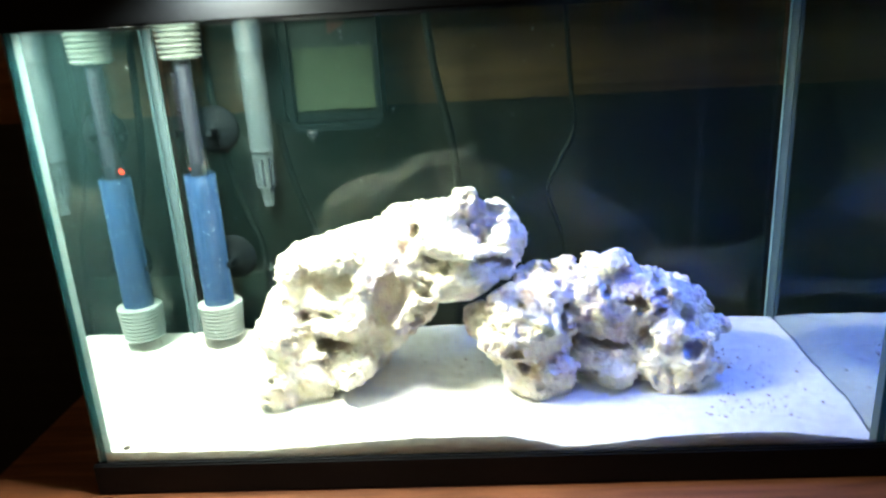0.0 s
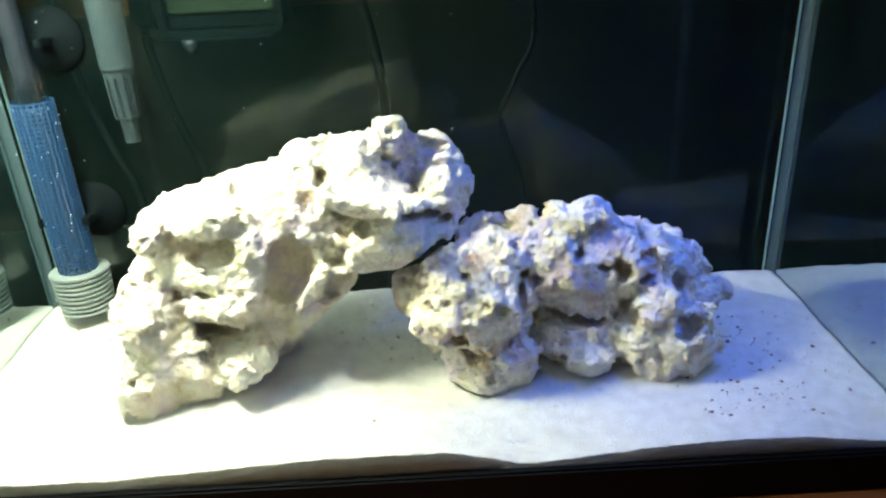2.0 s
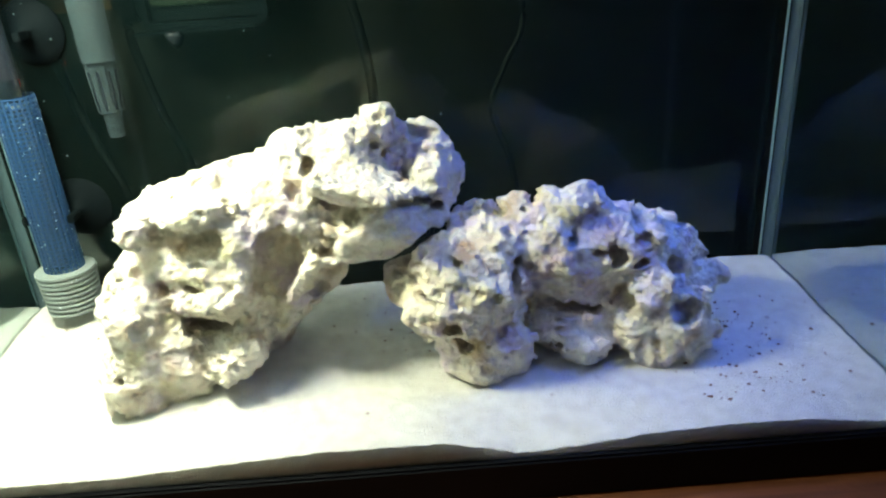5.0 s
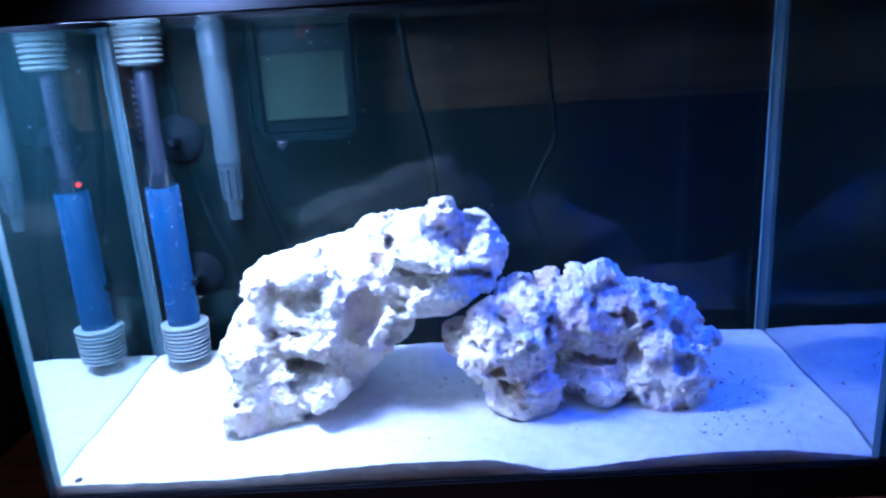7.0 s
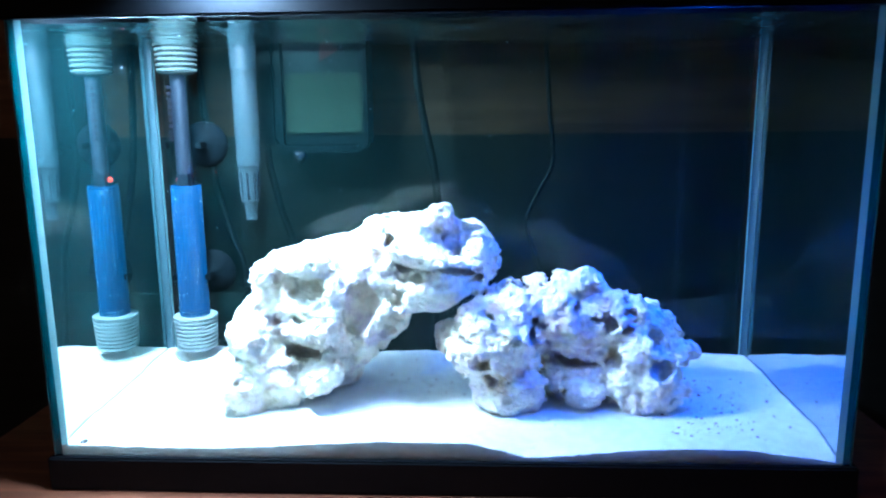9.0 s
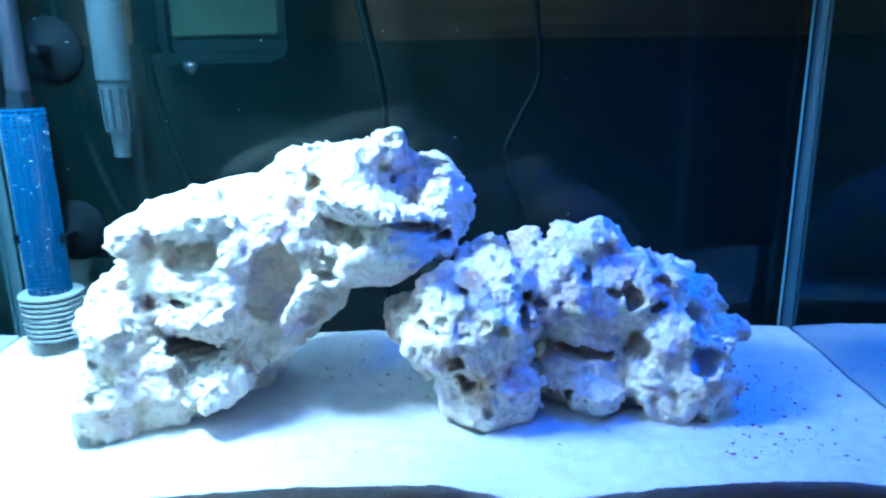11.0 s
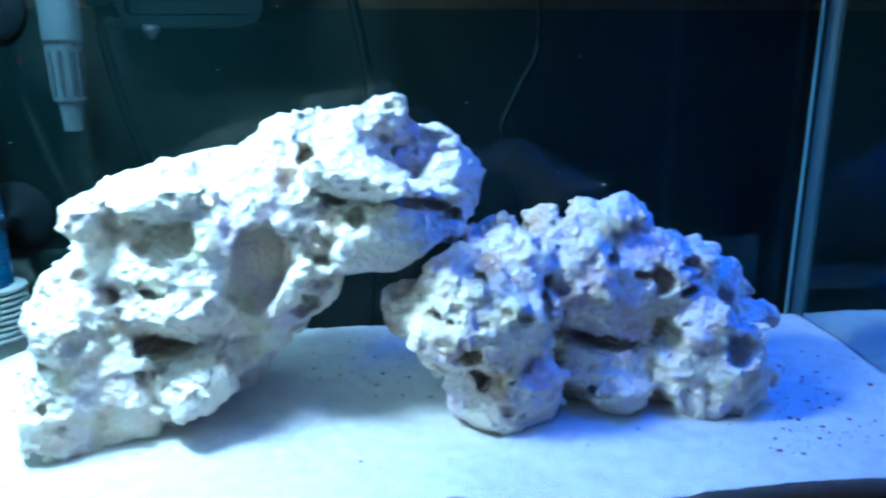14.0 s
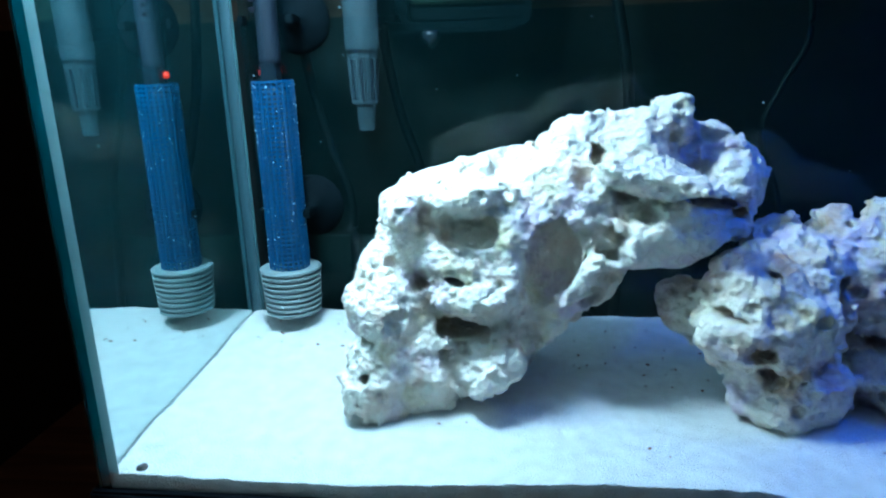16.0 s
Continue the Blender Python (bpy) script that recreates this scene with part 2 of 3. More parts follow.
def lathe(profile, m=None, turns=32, bm=None, close=True):
    """Turn (radius, height) pairs about the z axis; m places the result."""
    bm = bm or bmesh.new()
    m = m or Matrix()
    rings = []
    for r, h in profile:
        rings.append([bm.verts.new(m @ Vector((r * math.cos(2 * math.pi * k / turns), r * math.sin(2 * math.pi * k / turns), h))) for k in range(turns)])
    for a, b in zip(rings, rings[1:]):
        for k in range(turns):
            bm.faces.new((a[k], a[(k + 1) % turns], b[(k + 1) % turns], b[k]))
    if close:
        for ring in (rings[0], rings[-1]):
            bm.faces.new(ring)
    return bm


def ribbed(r0, r1, z0, z1, ribs, depth=0.0026):
    """Profile of a stack of round ribs from z0 to z1, its radius going from r0 to r1."""
    rows, step = [(r0 * 0.8, z0)], (z1 - z0) / ribs
    for k in range(ribs):
        r = r0 + (r1 - r0) * k / max(1, ribs - 1)
        z = z0 + k * step
        rows += [(r - depth, z + 0.02 * step), (r - depth, z + 0.30 * step), (r - 0.25 * depth, z + 0.36 * step), (r, z + 0.5 * step), (r, z + 0.84 * step), (r - 0.25 * depth, z + 0.96 * step)]
    rows.append((r1 * 0.8, z1))
    return rows


def rounded_frame(x0, x1, z0, z1, y0, y1, thick, corner, bm=None):
    """A rounded rectangular frame in the xz plane."""
    bm = bm or bmesh.new()
    rings = []
    for inset, y in ((0, y0), (0, y1), (thick, y1), (thick, y0)):
        ring = []
        for cx, cz, a0 in ((x1 - corner, z1 - corner, 0), (x0 + corner, z1 - corner, 90), (x0 + corner, z0 + corner, 180), (x1 - corner, z0 + corner, 270)):
            for k in range(6):
                a = radians(a0 + 18 * k)
                r = max(corner - inset, 0.0008)
                ring.append(bm.verts.new((cx + r * math.cos(a), y, cz + r * math.sin(a))))
        rings.append(ring)
    n = len(rings[0])
    for a, b in zip(rings, rings[1:] + rings[:1]):
        for k in range(n):
            bm.faces.new((a[k], a[(k + 1) % n], b[(k + 1) % n], b[k]))
    return bm


def tube(name, points, radius, mat):
    """A smooth cord through the points, as a mesh."""
    pts = [Vector(p) for p in points]
    line = []
    for i in range(len(pts) - 1):
        p0, p1, p2, p3 = pts[max(i - 1, 0)], pts[i], pts[i + 1], pts[min(i + 2, len(pts) - 1)]
        for k in range(8):
            t = k / 8
            line.append(0.5 * (2 * p1 + (p2 - p0) * t + (2 * p0 - 5 * p1 + 4 * p2 - p3) * t * t + (3 * p1 - p0 - 3 * p2 + p3) * t ** 3))
    line.append(pts[-1])
    bm = bmesh.new()
    rings = []
    for i, p in enumerate(line):
        d = (line[min(i + 1, len(line) - 1)] - line[max(i - 1, 0)]).normalized()
        q = d.to_track_quat("Z", "X")
        rings.append([bm.verts.new(p + q @ Vector((radius * math.cos(k * math.pi / 5), radius * math.sin(k * math.pi / 5), 0))) for k in range(10)])
    for a, b in zip(rings, rings[1:]):
        for k in range(10):
            bm.faces.new((a[k], a[(k + 1) % 10], b[(k + 1) % 10], b[k]))
    bm.faces.new(rings[0])
    bm.faces.new(rings[-1])
    return finish(name, bm, mat, True)


def empty(name, x=0, y=0, z=0):
    ob = new(name)
    ob.empty_display_size = 0.02
    return ob


# ---- the room ----
TOP = 0.007
FLOOR = TOP - 0.75
BACK_WALL = 0.250
tagged(finish("floor", box(-1.2, 1.2, -1.6, BACK_WALL, FLOOR - 0.05, FLOOR), M_FLOOR), "dark wooden floor of a dim room", "floor", kind="structure")
tagged(finish("ceiling", box(-1.2, 1.2, -1.6, BACK_WALL, FLOOR + 2.4, FLOOR + 2.45), M_ROOM), "plain ceiling of a dim room", "ceiling", kind="structure")
tagged(finish("wall_north", box(-1.2, 1.2, BACK_WALL, BACK_WALL + 0.1, FLOOR, FLOOR + 2.4), M_WALL), "brown wood panelled wall behind the tank", "wall", kind="structure")
tagged(finish("wall_south", box(-1.2, 1.2, -1.7, -1.6, FLOOR, FLOOR + 2.4), M_ROOM), "plain wall of a dim room", "wall", kind="structure")
tagged(finish("wall_west", box(-1.3, -1.2, -1.6, BACK_WALL, FLOOR, FLOOR + 2.4), M_ROOM), "plain wall of a dim room", "wall", kind="structure")
tagged(finish("wall_east", box(1.2, 1.3, -1.6, BACK_WALL, FLOOR, FLOOR + 2.4), M_ROOM), "plain wall of a dim room", "wall", kind="structure")
# thin dark sheet: painted shade on the wall below the lit band
tagged(finish("wall_shade_strip", box(-1.2, 1.2, BACK_WALL - 0.004, BACK_WALL, FLOOR, 0.228, 0.0015), M_WALL_SHADE), "lower wall panelling with its shade painted dark", "wall panel", kind="structure")

# stand
stand = tagged(empty("tank_stand"), "red-brown wooden aquarium stand with a wide top", "stand")
part("tabletop", box(-0.345, 0.335, -0.075, 0.236, TOP - 0.022, TOP, 0.003), M_TABLE, stand)
for sx in (-0.30, 0.28):
    part("side_panel", box(sx, sx + 0.02, -0.03, 0.22, FLOOR, TOP - 0.022, 0.001), M_TABLE, stand)
part("front_panel", box(-0.279, 0.279, -0.03, -0.012, FLOOR + 0.06, TOP - 0.022, 0.001), M_TABLE, stand)

# ---- the tank ----
W, Y1, RIM = 0.254, 0.172, 0.3035
tank = tagged(empty("aquarium"), "rectangular glass aquarium with black plastic rims", "aquarium")


def rim(name, z0, z1, label):
    bm = bmesh.new()
    box(-W - 0.003, W + 0.003, -0.003, 0.004, z0, z1, 0.0012, bm)
    box(-W - 0.003, W + 0.003, Y1 + 0.012, Y1 + 0.022, z0, z1, 0.0012, bm)
    box(-W - 0.0032, -W + 0.006, 0.0042, Y1 + 0.0118, z0, z1, 0.0012, bm)
    box(W - 0.006, W + 0.0032, 0.0042, Y1 + 0.0118, z0, z1, 0.0012, bm)
    return part(name, bm, M_BLACK, tank, label)


rim("bottom_rim", TOP, 0.0300, "black plastic base rim")
rim("top_rim", RIM, RIM + 0.026, "black plastic top rim")
part("bottom_pane", box(-W + 0.006, W - 0.006, 0.006, Y1 + 0.011, TOP + 0.002, TOP + 0.008), M_BLACK, tank)


def sheet(name, y0, y1, x1, z0, facing, see):
    """A pane whose outer face, towards facing on the y axis, is glossy; its other faces are clear."""
    ob = part(name, box(-x1, x1, y0, y1, z0, RIM - 0.0002), M_PLAIN, tank)
    ob.data.materials.append(see)
    ob.data.materials.append(M_HAZE if facing > 0 else M_INNER)
    for face in ob.data.polygons:
        face.material_index = int(face.normal.y * facing > 0.9) + 2 * int(face.normal.y * facing < -0.9)
    return ob


# light that runs steeply down inside the water is thrown back by the front pane
M_INNER = pane_glass("wet_glass", 0.0, see=(0.99, 0.995, 0.995), ior=0.75)
# back pane's inner face carries the water's haze as a diffuse tint
M_HAZE = pane_glass("hazed_glass", 0.0, see=(0.99, 0.995, 0.995))
painted_haze(M_HAZE, 0.0046, (0.30, 0.80, 0.82))
sheet("front_pane", 0.0002, 0.0006, W - 0.0005, 0.0302, -1, M_FRONT)
for side in (-1, 1):
    xa, xb = sorted((side * (W - 0.001), side * (W - 0.0050)))
    part("side_pane", box(xa, xb, 0.0062, Y1 + 0.0115, 0.0205, RIM - 0.0002), M_SIDE_HAZE if side < 0 else M_SIDE, tank)
    part("pane_edge", box(*sorted((side * (W - 0.0004), side * (W - 0.0012))), 0.0008, 0.0060, 0.0302, RIM - 0.0002), M_EDGE, tank, "green-tinted ground edge of the side pane")
    part("back_pane_edge", box(xa, xb, Y1 + 0.0122, Y1 + 0.0150, 0.0302, RIM - 0.0002), M_EDGE, tank)

# back pane: its outer face gives the faint mirror image
sheet("back_pane", Y1, Y1 + 0.0225, W - 0.0055, 0.0302, 1, M_BACK)


def seam(side, y, sy, width, inset=0.0053, mat=None, deep=None):
    """A concave bead of silicone in an upright inner corner."""
    bm = bmesh.new()
    xc, deep = side * (W - inset), deep or width
    rings = []
    for z in (0.0305, RIM - 0.0005):
        ring = [bm.verts.new((xc, y, z)), bm.verts.new((xc - side * width, y, z))]
        for k in range(1, 5):
            a = k / 5
            ring.append(bm.verts.new((xc - side * width * (1 - a) ** 1.6, y + sy * deep * a ** 1.6, z)))
        ring.append(bm.verts.new((xc, y + sy * deep, z)))
        rings.append(ring)
    n = len(rings[0])
    for k in range(n):
        bm.faces.new((rings[0][k], rings[0][(k + 1) % n], rings[1][(k + 1) % n], rings[1][k]))
    bm.faces.new(rings[0])
    bm.faces.new(rings[1])
    return part("silicone_seam", bm, mat or M_SEAM, tank, "pale translucent silicone bead")


for side in (-1, 1):
    seam(side, Y1 - 0.0004, -1, 0.0045)
    seam(side, 0.0014, 1, 0.0086, 0.0014, M_MILK, 0.0046)
    part("pane_edge", box(*sorted((side * (W - 0.0013), side * (W - 0.0058))), 0.0008, 0.0011, 0.0302, RIM - 0.0002), M_TINT, tank, "green-tinted edge of the side pane")

# water surface just under the rim
bm = bmesh.new()
bmesh.ops.create_grid(bm, x_segments=60, y_segments=24, size=1)
for v in bm.verts:
    v.co = Vector((v.co.x * (W - 0.006), 0.0855 + v.co.y * 0.0845, 0.3005))
    v.co.z += 0.0006 * noise.noise(v.co * 40)
water = tagged(finish("water_surface", bm, M_WATER, True), "still clear water surface just under the rim", "water", kind="structure")
water.visible_shadow = False

# hood with its two rows of diodes
hood = tagged(empty("light_hood"), "black plastic aquarium hood with white and blue diodes", "aquarium hood")
bm = bmesh.new()
box(-W, W, -0.002, 0.006, RIM + 0.0262, 0.366, 0.002, bm)
box(-W, W, Y1 + 0.010, Y1 + 0.018, RIM + 0.0262, 0.366, 0.002, bm)
box(-W, -W + 0.008, 0.0062, Y1 + 0.0098, RIM + 0.0262, 0.366, 0.002, bm)
box(W - 0.008, W, 0.0062, Y1 + 0.0098, RIM + 0.0262, 0.366, 0.002, bm)
part("hood_wall", bm, M_BLACK, hood)
part("hood_lid", box(-W, W, -0.002, Y1 + 0.018, 0.3662, 0.371, 0.002), M_BLACK, hood)
part("light_bar", box(-0.20, 0.20, 0.012, 0.11, 0.345, 0.366, 0.002), M_BLACK, hood)
for k in range(6):
    for at, mat, name in ((WHITE_AT, M_LEDWHITE, "white_diode"), (BLUE_AT, M_LEDBLUE, "blue_diode")):
        m = pose(at[0] + (k - 2.5) * 0.016, at[1], 0.3405)
        part(name, lathe([(0.001, 0), (0.0035, 0.0012), (0.004, 0.0044)], m, 12), mat, hood)

# ---- sand ----
FRONT_X = (-0.25, -0.20, -0.14, -0.084, -0.043, 0.018, 0.038, 0.052, 0.080, 0.112, 0.153, 0.19, 0.21, 0.25)
FRONT_Z = (0.0372, 0.0365, 0.0362, 0.0395, 0.0418, 0.0415, 0.0365, 0.0325, 0.0338, 0.0375, 0.0395, 0.0392, 0.0365, 0.0310)


def sand_height(x, y):
    zf = float(np.interp(x, FRONT_X, FRONT_Z))
    rear = 0.0445 - 0.010 * x + 0.0012 * math.sin(x * 31 + 1)
    mid = 0.0395 - 0.004 * x
    t = min(max(y / 0.045, 0), 1)
    t = t * t * (3 - 2 * t)
    z = zf + (mid - zf) * t
    u = min(max((y - 0.06) / 0.11, 0), 1)
    z += (rear - mid) * u * u * (3 - 2 * u)
    p = Vector((x, y, 0))
    return z + 0.0010 * noise.noise(p * 38) * min(1, y / 0.02) + 0.0007 * noise.noise(p * 150) + 0.00035 * noise.noise(p * 480) + 0.0022 * noise.noise(p * 260) * math.exp(-((x - 0.054) ** 2 + (y - 0.013) ** 2) / 0.008 ** 2)


SX, SY = 300, 110
xs = np.linspace(-W + 0.0055, W - 0.0055, SX)
ys = np.linspace(0.0012, Y1 - 0.0004, SY)
verts = [(x, y, sand_height(x, y)) for y in ys for x in xs]
faces = [(j * SX + i, j * SX + i + 1, (j + 1) * SX + i + 1, (j + 1) * SX + i) for j in range(SY - 1) for i in range(SX - 1)]
ring = list(range(SX)) + [j * SX + SX - 1 for j in range(1, SY)] + list(range(SX * SY - 2, SX * (SY - 1) - 1, -1)) + [j * SX for j in range(SY - 2, 0, -1)]
base = len(verts)
verts += [(verts[k][0], verts[k][1], 0.017) for k in ring]
n = len(ring)
faces += [(ring[k], base + k, base + (k + 1) % n, ring[(k + 1) % n]) for k in range(n)]
me = bpy.data.meshes.new("sand_bed")
me.from_pydata(verts, [], faces)
me.polygons.foreach_set("use_smooth", [k < (SX - 1) * (SY - 1) for k in range(len(faces))])
me.materials.append(M_SAND)
tagged(new("sand_bed", me), "fine white sand bed sloping gently inside the tank", "sand", kind="stuff")

# ---- reef rocks ----


def lattice_noise(p, seed):
    """Smooth value noise on an array of points, about -1 to 1."""
    i = np.floor(p).astype(np.int64)
    f = p - i
    f = f * f * f * (f * (f * 6 - 15) + 10)

    def corner(dx, dy, dz):
        h = (i[..., 0] + dx) * 374761393 + (i[..., 1] + dy) * 668265263 + (i[..., 2] + dz) * 2147483647 + seed * 144665
        h = (h ^ (h >> 13)) * 1274126177
        h = (h ^ (h >> 16)) & 0xFFFF
        return h / 32767.5 - 1.0

    def mix(a, b, t):
        return a + (b - a) * t

    x0 = mix(mix(corner(0, 0, 0), corner(1, 0, 0), f[..., 0]), mix(corner(0, 1, 0), corner(1, 1, 0), f[..., 0]), f[..., 1])
    x1 = mix(mix(corner(0, 0, 1), corner(1, 0, 1), f[..., 0]), mix(corner(0, 1, 1), corner(1, 1, 1), f[..., 0]), f[..., 1])
    return mix(x0, x1, f[..., 2])


def ellipsoid(p, c, r, turn=0.0):
    """About the distance to an ellipsoid, leaning by turn degrees in the xz plane."""
    q = p - np.array(c)
    if turn:
        a = radians(turn)
        q = np.stack([q[..., 0] * math.cos(a) + q[..., 2] * math.sin(a), q[..., 1], -q[..., 0] * math.sin(a) + q[..., 2] * math.cos(a)], -1)
    k = np.sqrt(((q / np.array(r)) ** 2).sum(-1))
    return (k - 1) * min(r) * 0.6 + (k - 1) * (sum(r) / 3) * 0.4


def surface(d, origin, step):
    """Closed surface where the grid d crosses zero, as vertices and quads."""
    inside = d < 0
    nx, ny, nz = d.shape
    total, count = np.zeros((nx - 1, ny - 1, nz - 1, 3)), np.zeros((nx - 1, ny - 1, nz - 1))
    corners = [(a, b, c) for a in (0, 1) for b in (0, 1) for c in (0, 1)]

    def cut(o):
        return d[o[0]:nx - 1 + o[0], o[1]:ny - 1 + o[1], o[2]:nz - 1 + o[2]]

    for a in corners:
        for axis in range(3):
            if a[axis] == 0:
                b = tuple(v + (n == axis) for n, v in enumerate(a))
                da, db = cut(a), cut(b)
                hit = (da < 0) != (db < 0)
                t = np.where(hit, da / np.where(hit, da - db, 1), 0)
                for n in range(3):
                    total[..., n] += np.where(hit, a[n] + (t if n == axis else 0), 0)
                count += hit
    live = count > 0
    index = np.full(live.shape, -1)
    index[live] = np.arange(live.sum())
    cells = np.argwhere(live)
    verts = (cells + total[live] / count[live][:, None]) * step + np.array(origin)
    quads = []
    for axis in range(3):
        u, v = (axis + 1) % 3, (axis + 2) % 3
        lo, hi = [slice(None)] * 3, [slice(None)] * 3
        lo[axis], hi[axis] = slice(0, -1), slice(1, None)
        cross = inside[tuple(lo)] != inside[tuple(hi)]
        at = np.argwhere(cross)
        ok = (at[:, u] > 0) & (at[:, v] > 0) & (at[:, u] < d.shape[u] - 1) & (at[:, v] < d.shape[v] - 1)
        at = at[ok]
        flip = inside[tuple(lo)][cross][ok]
        du, dv = np.eye(3, dtype=int)[u], np.eye(3, dtype=int)[v]
        ids = [index[tuple((at - o).T)] for o in (du + dv, dv, np.zeros(3, int), du)]
        q = np.stack(ids, 1)
        q[~flip] = q[~flip][:, ::-1]
        quads.append(q)
    return verts, np.concatenate(quads)


def whole(verts, quads):
    """The largest connected piece of a mesh."""
    label = np.arange(len(verts))
    ends = np.concatenate([quads[:, [k, (k + 1) % 4]] for k in range(4)])
    while True:
        least = np.minimum(label[ends[:, 0]], label[ends[:, 1]])
        after = label.copy()
        np.minimum.at(after, ends[:, 0], least)
        np.minimum.at(after, ends[:, 1], least)
        after = after[after][after[after]]
        if (after == label).all():
            break
        label = after
    keep = label == np.bincount(label).argmax()
    index = np.cumsum(keep) - 1
    return verts[keep], index[quads[keep[quads[:, 0]]]]


def doubled(a):
    """The same field on a grid twice as fine."""
    for axis in range(a.ndim):
        a = np.moveaxis(a, axis, 0)
        out = np.empty((2 * a.shape[0] - 1,) + a.shape[1:])
        out[::2], out[1::2] = a, 0.5 * (a[:-1] + a[1:])
        a = np.moveaxis(out, 0, axis)
    return a


def reef_rock(name, lo, hi, blobs, caves, seed, mat, knobs, hollows, label, step=0.001, melt=0.004):
    """A rock grown from lumps run together, roughened at several scales, then eaten by caves and pits."""
    shape = [int((b - a) / step / 2) for a, b in zip(lo, hi)]
    coarse = np.stack(np.meshgrid(*[lo[n] + np.arange(shape[n]) * 2 * step for n in range(3)], indexing="ij"), -1)
    warp = np.stack([lattice_noise(coarse * 60, seed + k) for k in (11, 12, 13)], -1)
    warped = coarse + 0.0040 * warp
    d = np.full(shape, 1.0)
    for c, r, *turn in blobs:
        e = ellipsoid(warped, c, r, *turn)
        h = np.clip(0.5 + 0.5 * (d - e) / melt, 0, 1)
        d = d + (e - d) * h - melt * h * (1 - h)
    d = doubled(d)
    corner = np.array(lo)
    near = np.abs(d) < 0.016
    p = corner + np.argwhere(near) * step
    low = lattice_noise(p * 46, seed)
    mid = lattice_noise(p * 110, seed + 1)
    fine = lattice_noise(p * 250, seed + 2)
    grit = lattice_noise(p * 480, seed + 3)
    eaten = np.clip(0.5 + 1.4 * lattice_noise(p * 34, seed + 6), 0, 1)
    ridge = 1 - 2 * np.abs(lattice_noise(p * 58, seed + 4))
    sharp = 1 - 2 * np.abs(lattice_noise(p * 140, seed + 7))
    knob = np.abs(lattice_noise(p * 92, seed + 5))
    bead = np.abs(lattice_noise(p * 200, seed + 8))
    d[near] += 0.0020 - 0.0026 * low - 0.0015 * mid - 0.0013 * fine - 0.0009 * grit - (1 - knobs) * (0.0022 * ridge + (0.0005 + 0.0014 * eaten) * sharp) - knobs * (0.0038 * knob + 0.0019 * bead)
    rough = 0.0010 * fine + 0.0006 * grit + 0.0018 * mid
    carve = np.full(p.shape[0], 1.0)
    for (x, z), r, *more in caves:
        turn, deep = (more + [0, 0.35][len(more):])[:2]
        column = d[int((x - lo[0]) / step), :, int((z - lo[2]) / step)]
        if (column < 0).any():
            c = (x, lo[1] + step * int(np.argmax(column < 0)) + deep * r[1], z)
            carve = np.minimum(carve, ellipsoid(p, c, r, turn))
    shell = corner + np.argwhere(np.abs(d) < 0.0012) * step
    rng = np.random.RandomState(seed)

    def eat(c, r, turn, reach):
        at = (np.abs(p - c) < reach).all(1)
        carve[at] = np.minimum(carve[at], ellipsoid(p[at], c, r, turn))

    for k in rng.choice(len(shell), 190, replace=False):
        size = 0.0012 + 0.0030 * rng.rand() ** 2.4
        eat(shell[k], size * (0.7 + 0.8 * rng.rand(3)), 180 * rng.rand(), 0.010)
    crest = np.quantile(shell[:, 2], 0.72)
    for k in rng.choice(np.flatnonzero(shell[:, 2] < crest), hollows, replace=False):
        size = 0.005 + 0.004 * rng.rand()
        eat(shell[k] + size * np.array([0.1 * rng.randn(), -0.5, 0.0]), size * (0.75 + 0.6 * rng.rand(3)), 180 * rng.rand(), 0.018)
    part_d = d[near]
    cut = -(carve + rough)
    k = 0.0009
    h = np.clip(0.5 - 0.5 * (part_d - cut) / k, 0, 1)
    d[near] = part_d + (cut - part_d) * h + k * h * (1 - h)
    calm = d.copy()
    calm[1:-1, 1:-1, 1:-1] = 0.76 * d[1:-1, 1:-1, 1:-1] + 0.04 * (d[2:, 1:-1, 1:-1] + d[:-2, 1:-1, 1:-1] + d[1:-1, 2:, 1:-1] + d[1:-1, :-2, 1:-1] + d[1:-1, 1:-1, 2:] + d[1:-1, 1:-1, :-2])
    verts, quads = whole(*surface(calm, lo, step))
    me = bpy.data.meshes.new(name)
    me.from_pydata(verts.tolist(), [], quads.tolist())
    me.polygons.foreach_set("use_smooth", [True] * len(quads))
    me.materials.append(mat)
    me.update()
    return tagged(new(name, me), label, "rock", "reef rocks on the sand")


ARCH = [
    ((-0.1425, 0.0530, 0.0548), (0.0160, 0.0150, 0.0131), -23),
    ((-0.1267, 0.0684, 0.0612), (0.0287, 0.0234, 0.0238), 15),
    ((-0.1016, 0.0760, 0.0663), (0.0248, 0.0128, 0.0204), -13),
    ((-0.1380, 0.0898, 0.0892), (0.0221, 0.0474, 0.0265), 7),
    ((-0.1240, 0.0914, 0.1345), (0.0184, 0.0427, 0.0109), 11),
    ((-0.0918, 0.0960, 0.1066), (0.0600, 0.0398, 0.0466), 17),
    ((-0.0523, 0.0997, 0.1299), (0.0546, 0.0351, 0.0384), 20),
    ((-0.0393, 0.0909, 0.1530), (0.0373, 0.0153, 0.0185), 19),
]
